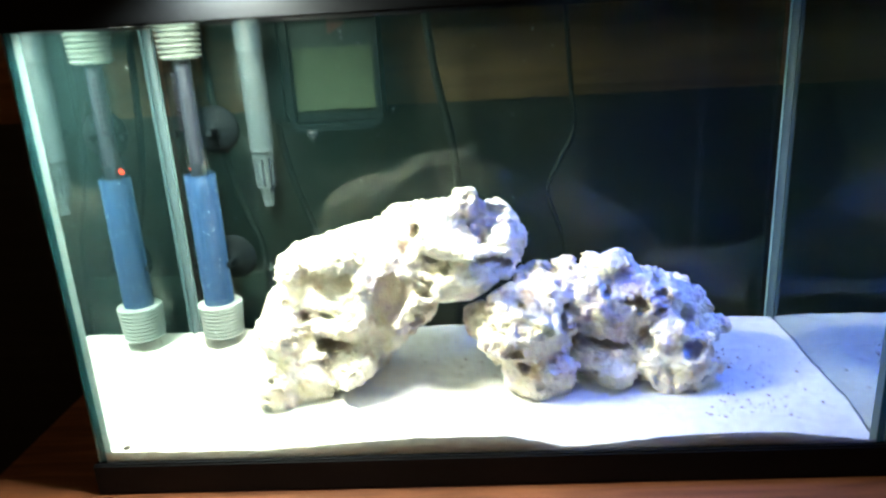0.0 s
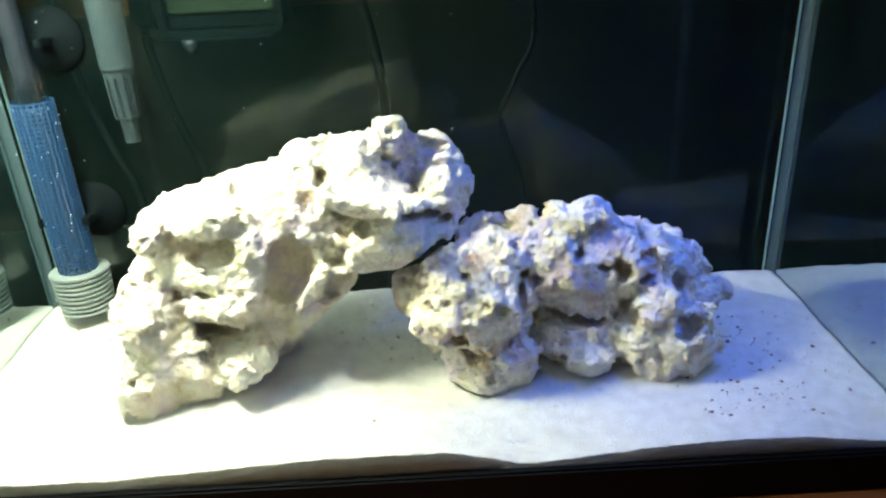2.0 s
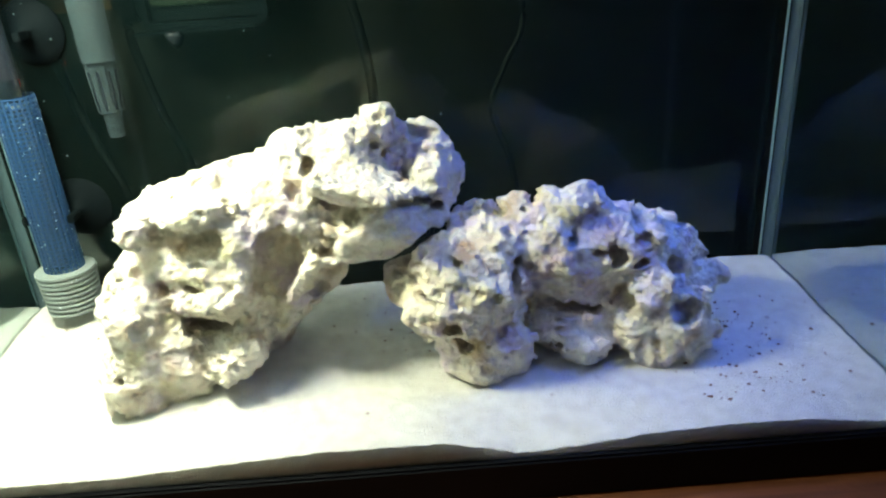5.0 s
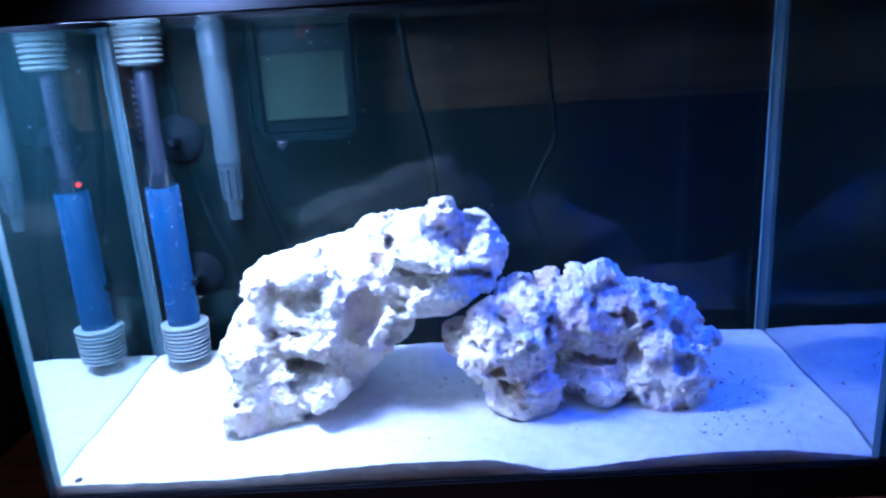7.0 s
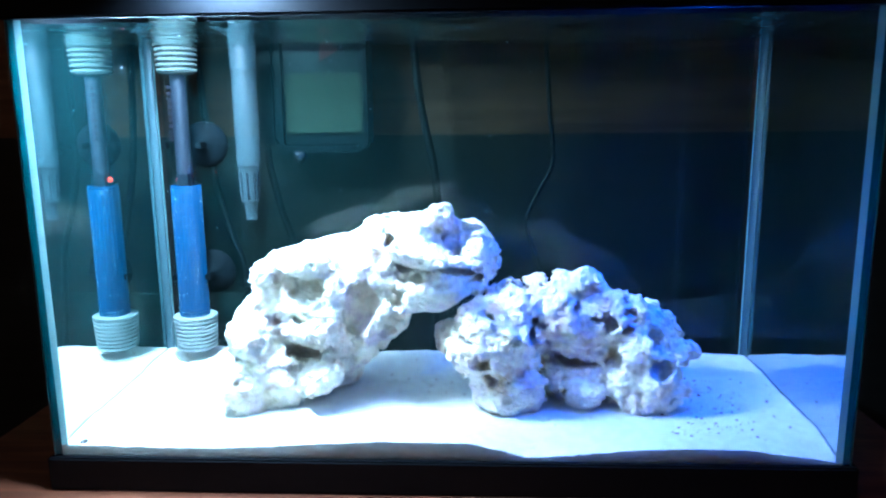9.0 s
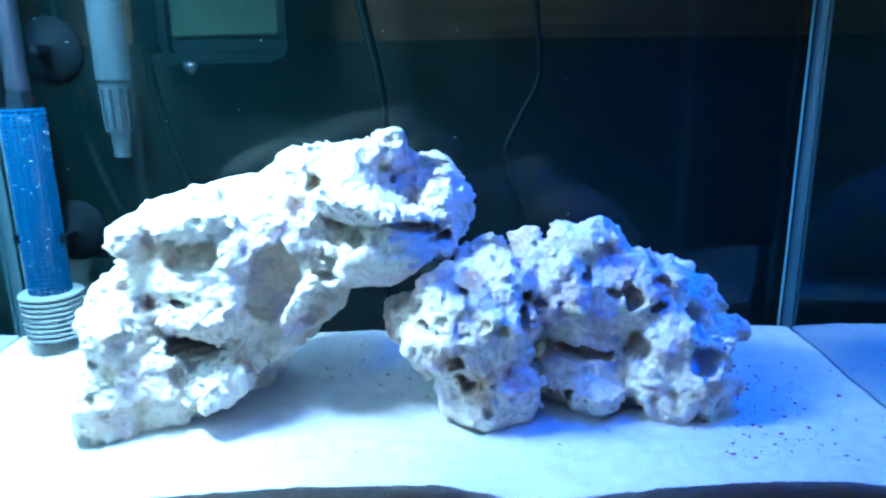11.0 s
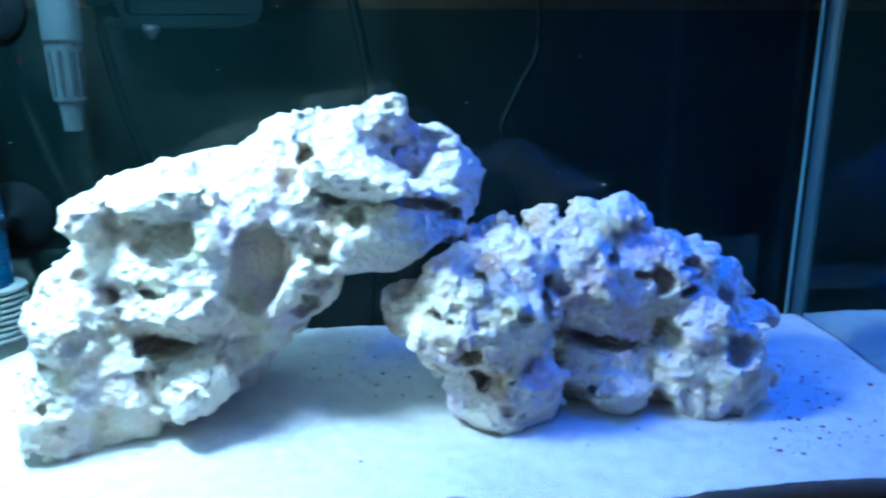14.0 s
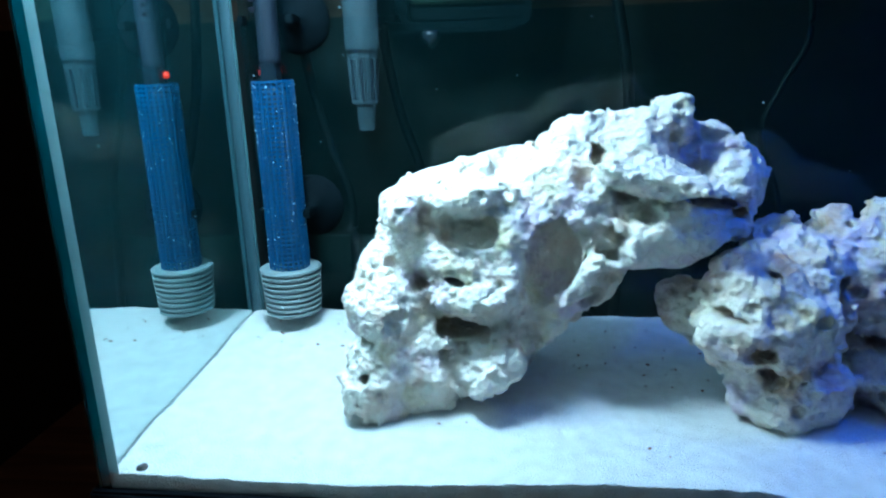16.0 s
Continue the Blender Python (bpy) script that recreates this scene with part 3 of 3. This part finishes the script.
ARCH += [
    ((0.0047, 0.1231, 0.1338), (0.0357, 0.0223, 0.0313), 27),
    ((-0.0052, 0.1063, 0.1683), (0.0091, 0.0208, 0.0102), 0),
    ((0.0220, 0.1040, 0.1382), (0.0145, 0.0230, 0.0230), 2),
    ((0.0051, 0.0821, 0.1211), (0.0284, 0.0146, 0.0055), 8),
    ((-0.0120, 0.0776, 0.1229), (0.0342, 0.0209, 0.0170), 28),
    ((-0.0149, 0.0711, 0.1479), (0.0265, 0.0231, 0.0076), -13),
    ((-0.0914, 0.1101, 0.0592), (0.0271, 0.0298, 0.0092), 8),
    ((-0.0521, 0.0908, 0.0920), (0.0356, 0.0304, 0.0169), 38),
    ((-0.1390, 0.0560, 0.0460), (0.0140, 0.0140, 0.0130)),
    ((-0.0900, 0.1150, 0.0520), (0.0240, 0.0220, 0.0180)),
]
ARCH += [
    ((-0.100, 0.060, 0.0950), (0.0220, 0.012, 0.0090), 4),
    ((-0.105, 0.066, 0.1410), (0.0270, 0.013, 0.0075), 10),
    ((-0.091, 0.060, 0.0630), (0.0190, 0.014, 0.0120), 8),
    ((-0.143, 0.051, 0.0580), (0.0140, 0.012, 0.0220), -12),
    ((-0.046, 0.064, 0.1040), (0.0060, 0.010, 0.0240), -28),
    ((-0.079, 0.064, 0.1090), (0.0060, 0.012, 0.0200), 5),
]
ARCH_CAVES = [
    ((-0.062, 0.112), (0.0145, 0.018, 0.0195), -12, 0.35),
    ((-0.066, 0.098), (0.003, 0.010, 0.002), 0, 0.6),
    ((-0.096, 0.127), (0.0155, 0.012, 0.0080), 5, 0.4),
    ((-0.041, 0.157), (0.0036, 0.010, 0.0048), -20, 0.7),
    ((0.006, 0.138), (0.016, 0.016, 0.0035), -16, 0.6),
    ((0.023, 0.131), (0.0040, 0.010, 0.0028), 0, 0.6),
    ((0.013, 0.161), (0.016, 0.007, 0.0045), -8, 0.1),
    ((-0.029, 0.141), (0.0058, 0.008, 0.0036), -20),
    ((-0.019, 0.132), (0.0050, 0.009, 0.0042), -30),
    ((-0.033, 0.124), (0.0050, 0.009, 0.0070), 35),
    ((-0.036, 0.114), (0.0060, 0.008, 0.0036)),
    ((-0.104, 0.105), (0.0052, 0.008, 0.0024), -15, 0.6),
    ((-0.103, 0.079), (0.0180, 0.018, 0.0070), 3, 0.5),
    ((-0.111, 0.070), (0.0026, 0.012, 0.0070), 8, 0.5),
    ((-0.043, 0.094), (0.0075, 0.011, 0.0075), 35, 0.4),
    ((-0.145, 0.063), (0.0030, 0.008, 0.0032), 0, 0.6),
    ((-0.150, 0.046), (0.0026, 0.007, 0.0040)),
    ((-0.078, 0.160), (0.0085, 0.007, 0.0038), 20, 0.2),
    ((-0.128, 0.090), (0.010, 0.006, 0.006), 30, 0.1),
]
reef_rock("reef_rock", (-0.186, 0.016, 0.028), (0.062, 0.156, 0.196), ARCH, ARCH_CAVES, 5, M_STONE, 0.2, 3, "pale arched reef rock leaning up from the white sand")

MOUND = [
    ((0.0354, 0.0688, 0.0882), (0.0333, 0.0286, 0.0331), -13),
    ((0.0470, 0.0630, 0.0540), (0.0260, 0.0200, 0.0200)),
    ((0.0971, 0.0838, 0.0994), (0.0480, 0.0228, 0.0300), -13),
    ((0.1420, 0.0628, 0.0608), (0.0250, 0.0125, 0.0279), 0),
    ((0.1287, 0.0973, 0.0855), (0.0362, 0.0290, 0.0302), -14),
    ((0.1043, 0.0856, 0.0582), (0.0417, 0.0240, 0.0258), -6),
    ((0.0950, 0.0700, 0.0500), (0.0170, 0.0160, 0.0160)),
    ((0.0040, 0.0920, 0.0850), (0.0130, 0.0180, 0.0130), -4),
]
MOUND += [
    ((0.0670, 0.0900, 0.1085), (0.0128, 0.0191, 0.0161), -21),
    ((0.0908, 0.0844, 0.1266), (0.0125, 0.0055, 0.0084), -13),
    ((0.0970, 0.0800, 0.1290), (0.0125, 0.0120, 0.0085), 6),
    ((0.1382, 0.0798, 0.1096), (0.0055, 0.0101, 0.0056), -19),
    ((0.1735, 0.0917, 0.0717), (0.0122, 0.0096, 0.0095), -11),
    ((0.1504, 0.0992, 0.0780), (0.0244, 0.0160, 0.0237), -28),
    ((0.0452, 0.0802, 0.1059), (0.0193, 0.0229, 0.0138), 34),
]
MOUND += [((0.0655, 0.090, 0.124), (0.0085, 0.009, 0.0085)), ((0.0815, 0.086, 0.130), (0.0065, 0.007, 0.0070)), ((0.1385, 0.088, 0.111), (0.0105, 0.010, 0.0090)), ((0.1340, 0.088, 0.1030), (0.0140, 0.013, 0.0110))]
MOUND += [((0.0440, 0.100, 0.1190), (0.013, 0.012, 0.0090), 8)]
MOUND_CAVES = [
    ((0.063, 0.105), (0.0040, 0.016, 0.0060), -10, 0.7),
    ((0.060, 0.094), (0.0034, 0.016, 0.0055), 0, 0.7),
    ((0.066, 0.071), (0.0046, 0.018, 0.0120), 10, 0.6),
    ((0.072, 0.052), (0.0036, 0.018, 0.0080), -12, 0.6),
    ((0.032, 0.109), (0.0030, 0.009, 0.0030), 0, 0.7),
    ((0.011, 0.093), (0.0090, 0.008, 0.0022), -6, 0.4),
    ((0.027, 0.077), (0.0058, 0.008, 0.0036), 15, 0.5),
    ((0.033, 0.066), (0.0050, 0.008, 0.0075), 10, 0.3),
    ((0.091, 0.112), (0.0030, 0.010, 0.0030), 0, 0.7),
    ((0.115, 0.101), (0.0058, 0.011, 0.0068), 0, 0.5),
    ((0.127, 0.097), (0.0044, 0.008, 0.0026)),
    ((0.130, 0.108), (0.0060, 0.009, 0.0036), -15, 0.4),
    ((0.121, 0.076), (0.0060, 0.013, 0.0065), 35, 0.5),
    ((0.094, 0.071), (0.0190, 0.015, 0.0044), -5, 0.6),
    ((0.148, 0.086), (0.0075, 0.016, 0.0090), 0, 0.5),
    ((0.149, 0.070), (0.0085, 0.014, 0.0085), 20, 0.5),
    ((0.111, 0.043), (0.0070, 0.026, 0.0080), 0, 0.6),
    ((0.086, 0.052), (0.0028, 0.008, 0.0026), 0, 0.6),
    ((0.158, 0.104), (0.0050, 0.008, 0.0050)),
    ((0.105, 0.104), (0.0060, 0.006, 0.0020), -20),
]
reef_rock("reef_rock", (-0.022, 0.022, 0.028), (0.198, 0.146, 0.150), MOUND, MOUND_CAVES, 23, M_TAN, 0.8, 5, "rough mound-shaped reef rock with rusty hollows on the sand")

# ---- heater in the back corner ----
HX, HY = -0.2145, 0.150
heater = tagged(empty("aquarium_heater"), "glass tube heater with blue guard and ribbed grey caps", "heater")
at = pose(HX, HY, 0, 0, 0, 0)
part("bottom_cap", lathe(ribbed(0.0165, 0.0180, 0.0545, 0.0835, 9), at), M_GREY, heater, "ribbed grey plastic cap")
part("top_cap", lathe(ribbed(0.0155, 0.0185, 0.2800, 0.3300, 13), at), M_GREY_SHADE, heater, "ribbed grey plastic cap")
part("glass_tube", lathe([(0.0095, 0.0830), (0.0098, 0.2805)], at, close=False), M_CLEAR, heater, "clear glass tube", True)
part("element", lathe([(0.0002, 0.086), (0.0082, 0.088), (0.0082, 0.184), (0.0045, 0.189), (0.0002, 0.190)], at), M_CORE, heater, "dark heating core", True)
part("thermostat", lathe([(0.0055, 0.201), (0.0060, 0.203), (0.0060, 0.279)], at), M_STAT, heater, "lilac-grey thermostat column")
for k in range(9):
    z = 0.228 + k * 0.005
    part("scale_mark", box(HX - 0.0058, HX - 0.0022, HY - 0.0092, HY - 0.0090, z, z + 0.0026), M_PRINT, heater)
part("indicator_holder", box(HX - 0.0048, HX + 0.0045, HY - 0.0062, HY + 0.0040, 0.1905, 0.2012, 0.0008), M_FILTER, heater)
part("indicator_light", lathe([(0.0001, 0), (0.0016, 0.0005), (0.0021, 0.0020), (0.0016, 0.0036), (0.0001, 0.0042)], pose(HX - 0.0058, HY + 0.0015, 0.1945), 14), M_INDICATOR, heater, "small glowing red indicator", True)
guard = bmesh.new()
for k in range(42):
    z = 0.0835 + k * (0.1915 - 0.0835) / 41
    r = 0.0112
    lathe([(r, z - 0.00055), (r + 0.0004, z - 0.00055), (r + 0.0004, z + 0.00055), (r, z + 0.00055)], at, 28, guard, False)
for k in range(24):
    m = at @ Matrix.Rotation(k * 2 * math.pi / 24, 4, "Z")
    made = bmesh.ops.create_cube(guard, size=1)["verts"]
    for v in made:
        v.co = m @ Vector((0.0116 + v.co.x * 0.0006, v.co.y * 0.0010, 0.1375 + v.co.z * 0.1080))
part("guard", guard, M_BLUE, heater, "blue plastic mesh sleeve")
for z in (0.224, 0.116):
    part("clip", box(HX + 0.0118, HX + 0.0160, HY - 0.004, HY + 0.006, z - 0.0025, z + 0.0025, 0.0006), M_RUBBER, heater)
    m = pose(HX + 0.0110, Y1 - 0.0015, z, 90, 0, 0)
    part("suction_cup", lathe([(0.0002, 0.011), (0.004, 0.011), (0.0046, 0.0085), (0.0100, 0.0062), (0.0155, 0.0030), (0.0186, 0.0008), (0.0190, 0.0)], m, 28), M_RUBBER, heater, "dark rubber suction cup", True)
    part("clip_arm", box(HX + 0.012, HX + 0.0155, HY + 0.0065, Y1 - 0.010, z - 0.002, z + 0.002, 0.0006), M_RUBBER, heater)
    part("clip_ear", box(HX - 0.0155, HX - 0.0125, HY - 0.004, HY + 0.004, z - 0.0025, z + 0.0025, 0.0006), M_RUBBER, heater)

# air bubbles clinging to the heater
rng = random.Random(4)
bm = bmesh.new()
for k in range(110):
    a = rng.uniform(-3.6, 0.5)
    low = rng.random() < 0.35
    z = rng.uniform(0.058, 0.083) if low else rng.uniform(0.085, 0.19)
    r = 0.0184 if low else 0.0122
    size = rng.uniform(0.00016, 0.00040)
    bmesh.ops.create_icosphere(bm, subdivisions=1, radius=size, matrix=pose(HX + r * math.cos(a), HY + r * math.sin(a), z))
tagged(finish("air_bubbles", bm, M_BUBBLE, True), "tiny silvery air bubbles clinging to the heater", "bubbles", kind="stuff")

# ---- filter intake and hang-on filter ----
intake = tagged(empty("filter_intake"), "frosted plastic filter intake tube with a slotted strainer", "filter intake")
at = pose(-0.1640, 0.158, 0, 0, 0, 0)
part("tube", lathe([(0.0085, 0.2060), (0.0095, 0.2070), (0.0098, 0.2840), (0.0100, 0.3200)], at), M_FROST, intake, smooth=False)
part("collar", lathe([(0.0100, 0.2830), (0.0106, 0.2835), (0.0106, 0.2990), (0.0100, 0.3000)], at), M_FROST, intake)
part("strainer", lathe([(0.0052, 0.1770), (0.0066, 0.1775), (0.0078, 0.2050), (0.0084, 0.2062)], at), M_FROST, intake)
part("tip", lathe([(0.0040, 0.1625), (0.0046, 0.1625), (0.0054, 0.1770)], at), M_FROST, intake)
for k in range(10):
    m = at @ Matrix.Rotation(k * math.pi / 5 + 0.2, 4, "Z")
    bm = bmesh.new()
    made = bmesh.ops.create_cube(bm, size=1)["verts"]
    for v in made:
        v.co = m @ (Vector((0.0076, 0, 0.191)) + Vector((v.co.x * 0.0012 + v.co.z * 0.0012, v.co.y * 0.0012, v.co.z * 0.027)))
    part("rib", bm, M_FROST, intake)
for k in range(8):
    m = at @ Matrix.Rotation(k * math.pi / 4 + 0.1, 4, "Z")
    bm = bmesh.new()
    made = bmesh.ops.create_cube(bm, size=1)["verts"]
    for v in made:
        v.co = m @ (Vector((0.0074, 0, 0.1905)) + Vector((v.co.x * 0.0008 + v.co.z * 0.0010, v.co.y * 0.0011, v.co.z * 0.0220)))
    part("slot", bm, M_FILTER, intake, "dark open slot")

filt = tagged(empty("hang_on_filter"), "smoky plastic hang-on filter with a pale cartridge", "aquarium filter")
F0 = Y1 + 0.0245
part("housing", box(-0.1475, -0.0725, F0 + 0.006, F0 + 0.046, 0.2180, 0.345, 0.004), M_FILTER, filt)
part("window_frame", rounded_frame(-0.1490, -0.0710, 0.2165, 0.338, F0, F0 + 0.0058, 0.0045, 0.008), M_FILTER, filt)
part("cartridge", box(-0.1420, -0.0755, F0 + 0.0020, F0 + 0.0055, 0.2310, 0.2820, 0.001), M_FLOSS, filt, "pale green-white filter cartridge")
part("print", lathe([(0.0001, 0), (0.011, 0.0002), (0.011, 0.0010), (0.0001, 0.0012)], pose(-0.1060, F0 + 0.0052, 0.3010, 90, 0, 0), 3), M_RED, filt, "faded red printed patch")
part("motor", box(-0.1680, -0.1495, F0 + 0.004, F0 + 0.040, 0.2220, 0.330, 0.004), M_FILTER, filt)
part("foot_bar", box(-0.1560, -0.0800, F0 - 0.0005, F0 + 0.004, 0.2140, 0.2162, 0.0006), M_FILTER, filt)
part("knob", lathe([(0.0012, 0.2055), (0.0040, 0.2085), (0.0058, 0.2125), (0.0058, 0.2160)], pose(-0.1310, F0 + 0.002, 0), 20), M_FILTER, filt, "adjusting knob", True)

# ---- cords behind the tank ----
CY = Y1 + 0.036
tagged(tube("power_cord", [(-0.036, CY, 0.37), (-0.033, CY, 0.316), (-0.027, CY, 0.258), (-0.0165, CY, 0.204), (-0.0125, CY, 0.165), (-0.013, CY, 0.11), (-0.02, CY, 0.0082 + TOP - 0.004)], 0.0033, M_CABLE), "thick black power cord hanging behind the tank", "cable", "cords behind the tank")
tagged(tube("power_cord", [(0.076, CY, 0.37), (0.080, CY, 0.312), (0.0845, CY, 0.247), (0.0875, CY, 0.205), (0.075, CY, 0.178), (0.0655, CY, 0.150), (0.078, CY, 0.108), (0.083, CY, 0.06), (0.09, CY, 0.0082 + TOP - 0.006)], 0.0019, M_CABLE), "thin kinked black cord hanging behind the tank", "cable", "cords behind the tank")
tagged(tube("power_cord", [(-0.162, CY, 0.225), (-0.161, CY, 0.205), (-0.153, CY, 0.165), (-0.142, CY, 0.128), (-0.136, CY, 0.07), (-0.13, CY, 0.0082 + TOP - 0.005)], 0.0030, M_CABLE), "black filter power cord hanging behind the tank", "cable", "cords behind the tank")
tagged(tube("power_cord", [(-0.222, CY, 0.36), (-0.219, CY, 0.29), (-0.215, CY, 0.225), (-0.209, CY, 0.180), (-0.199, CY, 0.140), (-0.190, CY, 0.112), (-0.19, CY, 0.06), (-0.195, CY, 0.0082 + TOP - 0.005)], 0.0030, M_CABLE), "black heater cord hanging behind the tank", "cable", "cords behind the tank")

# a paper tag on the thin cord and a pale card behind the heater
M_PAPER = material("paper_tag", (0.42, 0.40, 0.36), 0.9, scale=200)
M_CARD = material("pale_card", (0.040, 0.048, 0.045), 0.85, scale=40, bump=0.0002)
bm = bmesh.new()
front = [bm.verts.new((x, CY - 0.0036, z)) for x, z in ((0.065, 0.3095), (0.091, 0.3095), (0.0905, 0.3020), (0.0870, 0.3065), (0.072, 0.3070))]
bm.faces.new(front)
made = bmesh.ops.extrude_face_region(bm, geom=list(bm.faces))["geom"]
bmesh.ops.translate(bm, vec=(0, 0.0006, 0), verts=[v for v in made if isinstance(v, bmesh.types.BMVert)])
tagged(finish("cable_tag", bm, M_PAPER), "small torn white paper tag on the thin cord", "tag")
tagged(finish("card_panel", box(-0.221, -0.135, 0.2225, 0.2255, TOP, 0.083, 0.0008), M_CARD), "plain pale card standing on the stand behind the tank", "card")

# ---- small things on the sand ----
rng = random.Random(9)
bm = bmesh.new()
for k in range(230):
    if k < 150:
        x, y = rng.gauss(0.185, 0.03), rng.uniform(0.02, 0.12)
    elif k < 190:
        x, y = rng.uniform(-0.05, 0.03), rng.uniform(0.085, 0.16)
    elif k < 210:
        x, y = rng.uniform(-0.235, -0.17), rng.uniform(0.12, 0.165)
    else:
        x, y = rng.uniform(-0.2, 0.2), rng.uniform(0.015, 0.05)
    if abs(x) > 0.243:
        continue
    big = rng.random() ** 3
    r = (0.00035 + 0.0012 * big) * (0.65 if k >= 150 else 0.85)
    z = sand_height(x, y)
    ring, up = [], []
    n = rng.randint(5, 7)
    turn = rng.uniform(0, 6)
    for j in range(n):
        a = turn + 2 * math.pi * j / n
        rr = r * rng.uniform(0.5, 1.1)
        px, py = x + rr * math.cos(a) * 1.5, y + rr * math.sin(a)
        ring.append(bm.verts.new((px, py, z - 0.0001)))
        up.append(bm.verts.new((px * 0.85 + x * 0.15, py * 0.85 + y * 0.15, z + 0.0004 + rng.random() * 0.0004)))
    bm.faces.new(up)
    for j in range(n):
        bm.faces.new((ring[j], ring[(j + 1) % n], up[(j + 1) % n], up[j]))
tagged(finish("debris_flakes", bm, M_FLAKE), "small brown and reddish flakes scattered on the sand", "debris", kind="stuff")

bm = bmesh.new()
bmesh.ops.create_icosphere(bm, subdivisions=3, radius=0.0026, matrix=pose(-0.236, 0.006, sand_height(-0.236, 0.006) - 0.0005))
for v in bm.verts:
    v.co += Vector((v.co.x * 0, 0, 0.0006 * noise.noise(v.co * 500)))
tagged(finish("pebble", bm, M_PEBBLE, True), "small dark pebble half sunk in the sand", "pebble")

# specks drifting in the water
rng = random.Random(21)
bm = bmesh.new()
for k in range(46):
    x, y, z = rng.uniform(-0.24, 0.12), rng.uniform(0.01, 0.16), rng.uniform(0.14, 0.295)
    bmesh.ops.create_icosphere(bm, subdivisions=1, radius=rng.uniform(0.0002, 0.00042), matrix=pose(x, y, z))
tagged(finish("drifting_specks", bm, M_BUBBLE, True), "tiny white specks drifting in the tank water", "particles", kind="stuff")
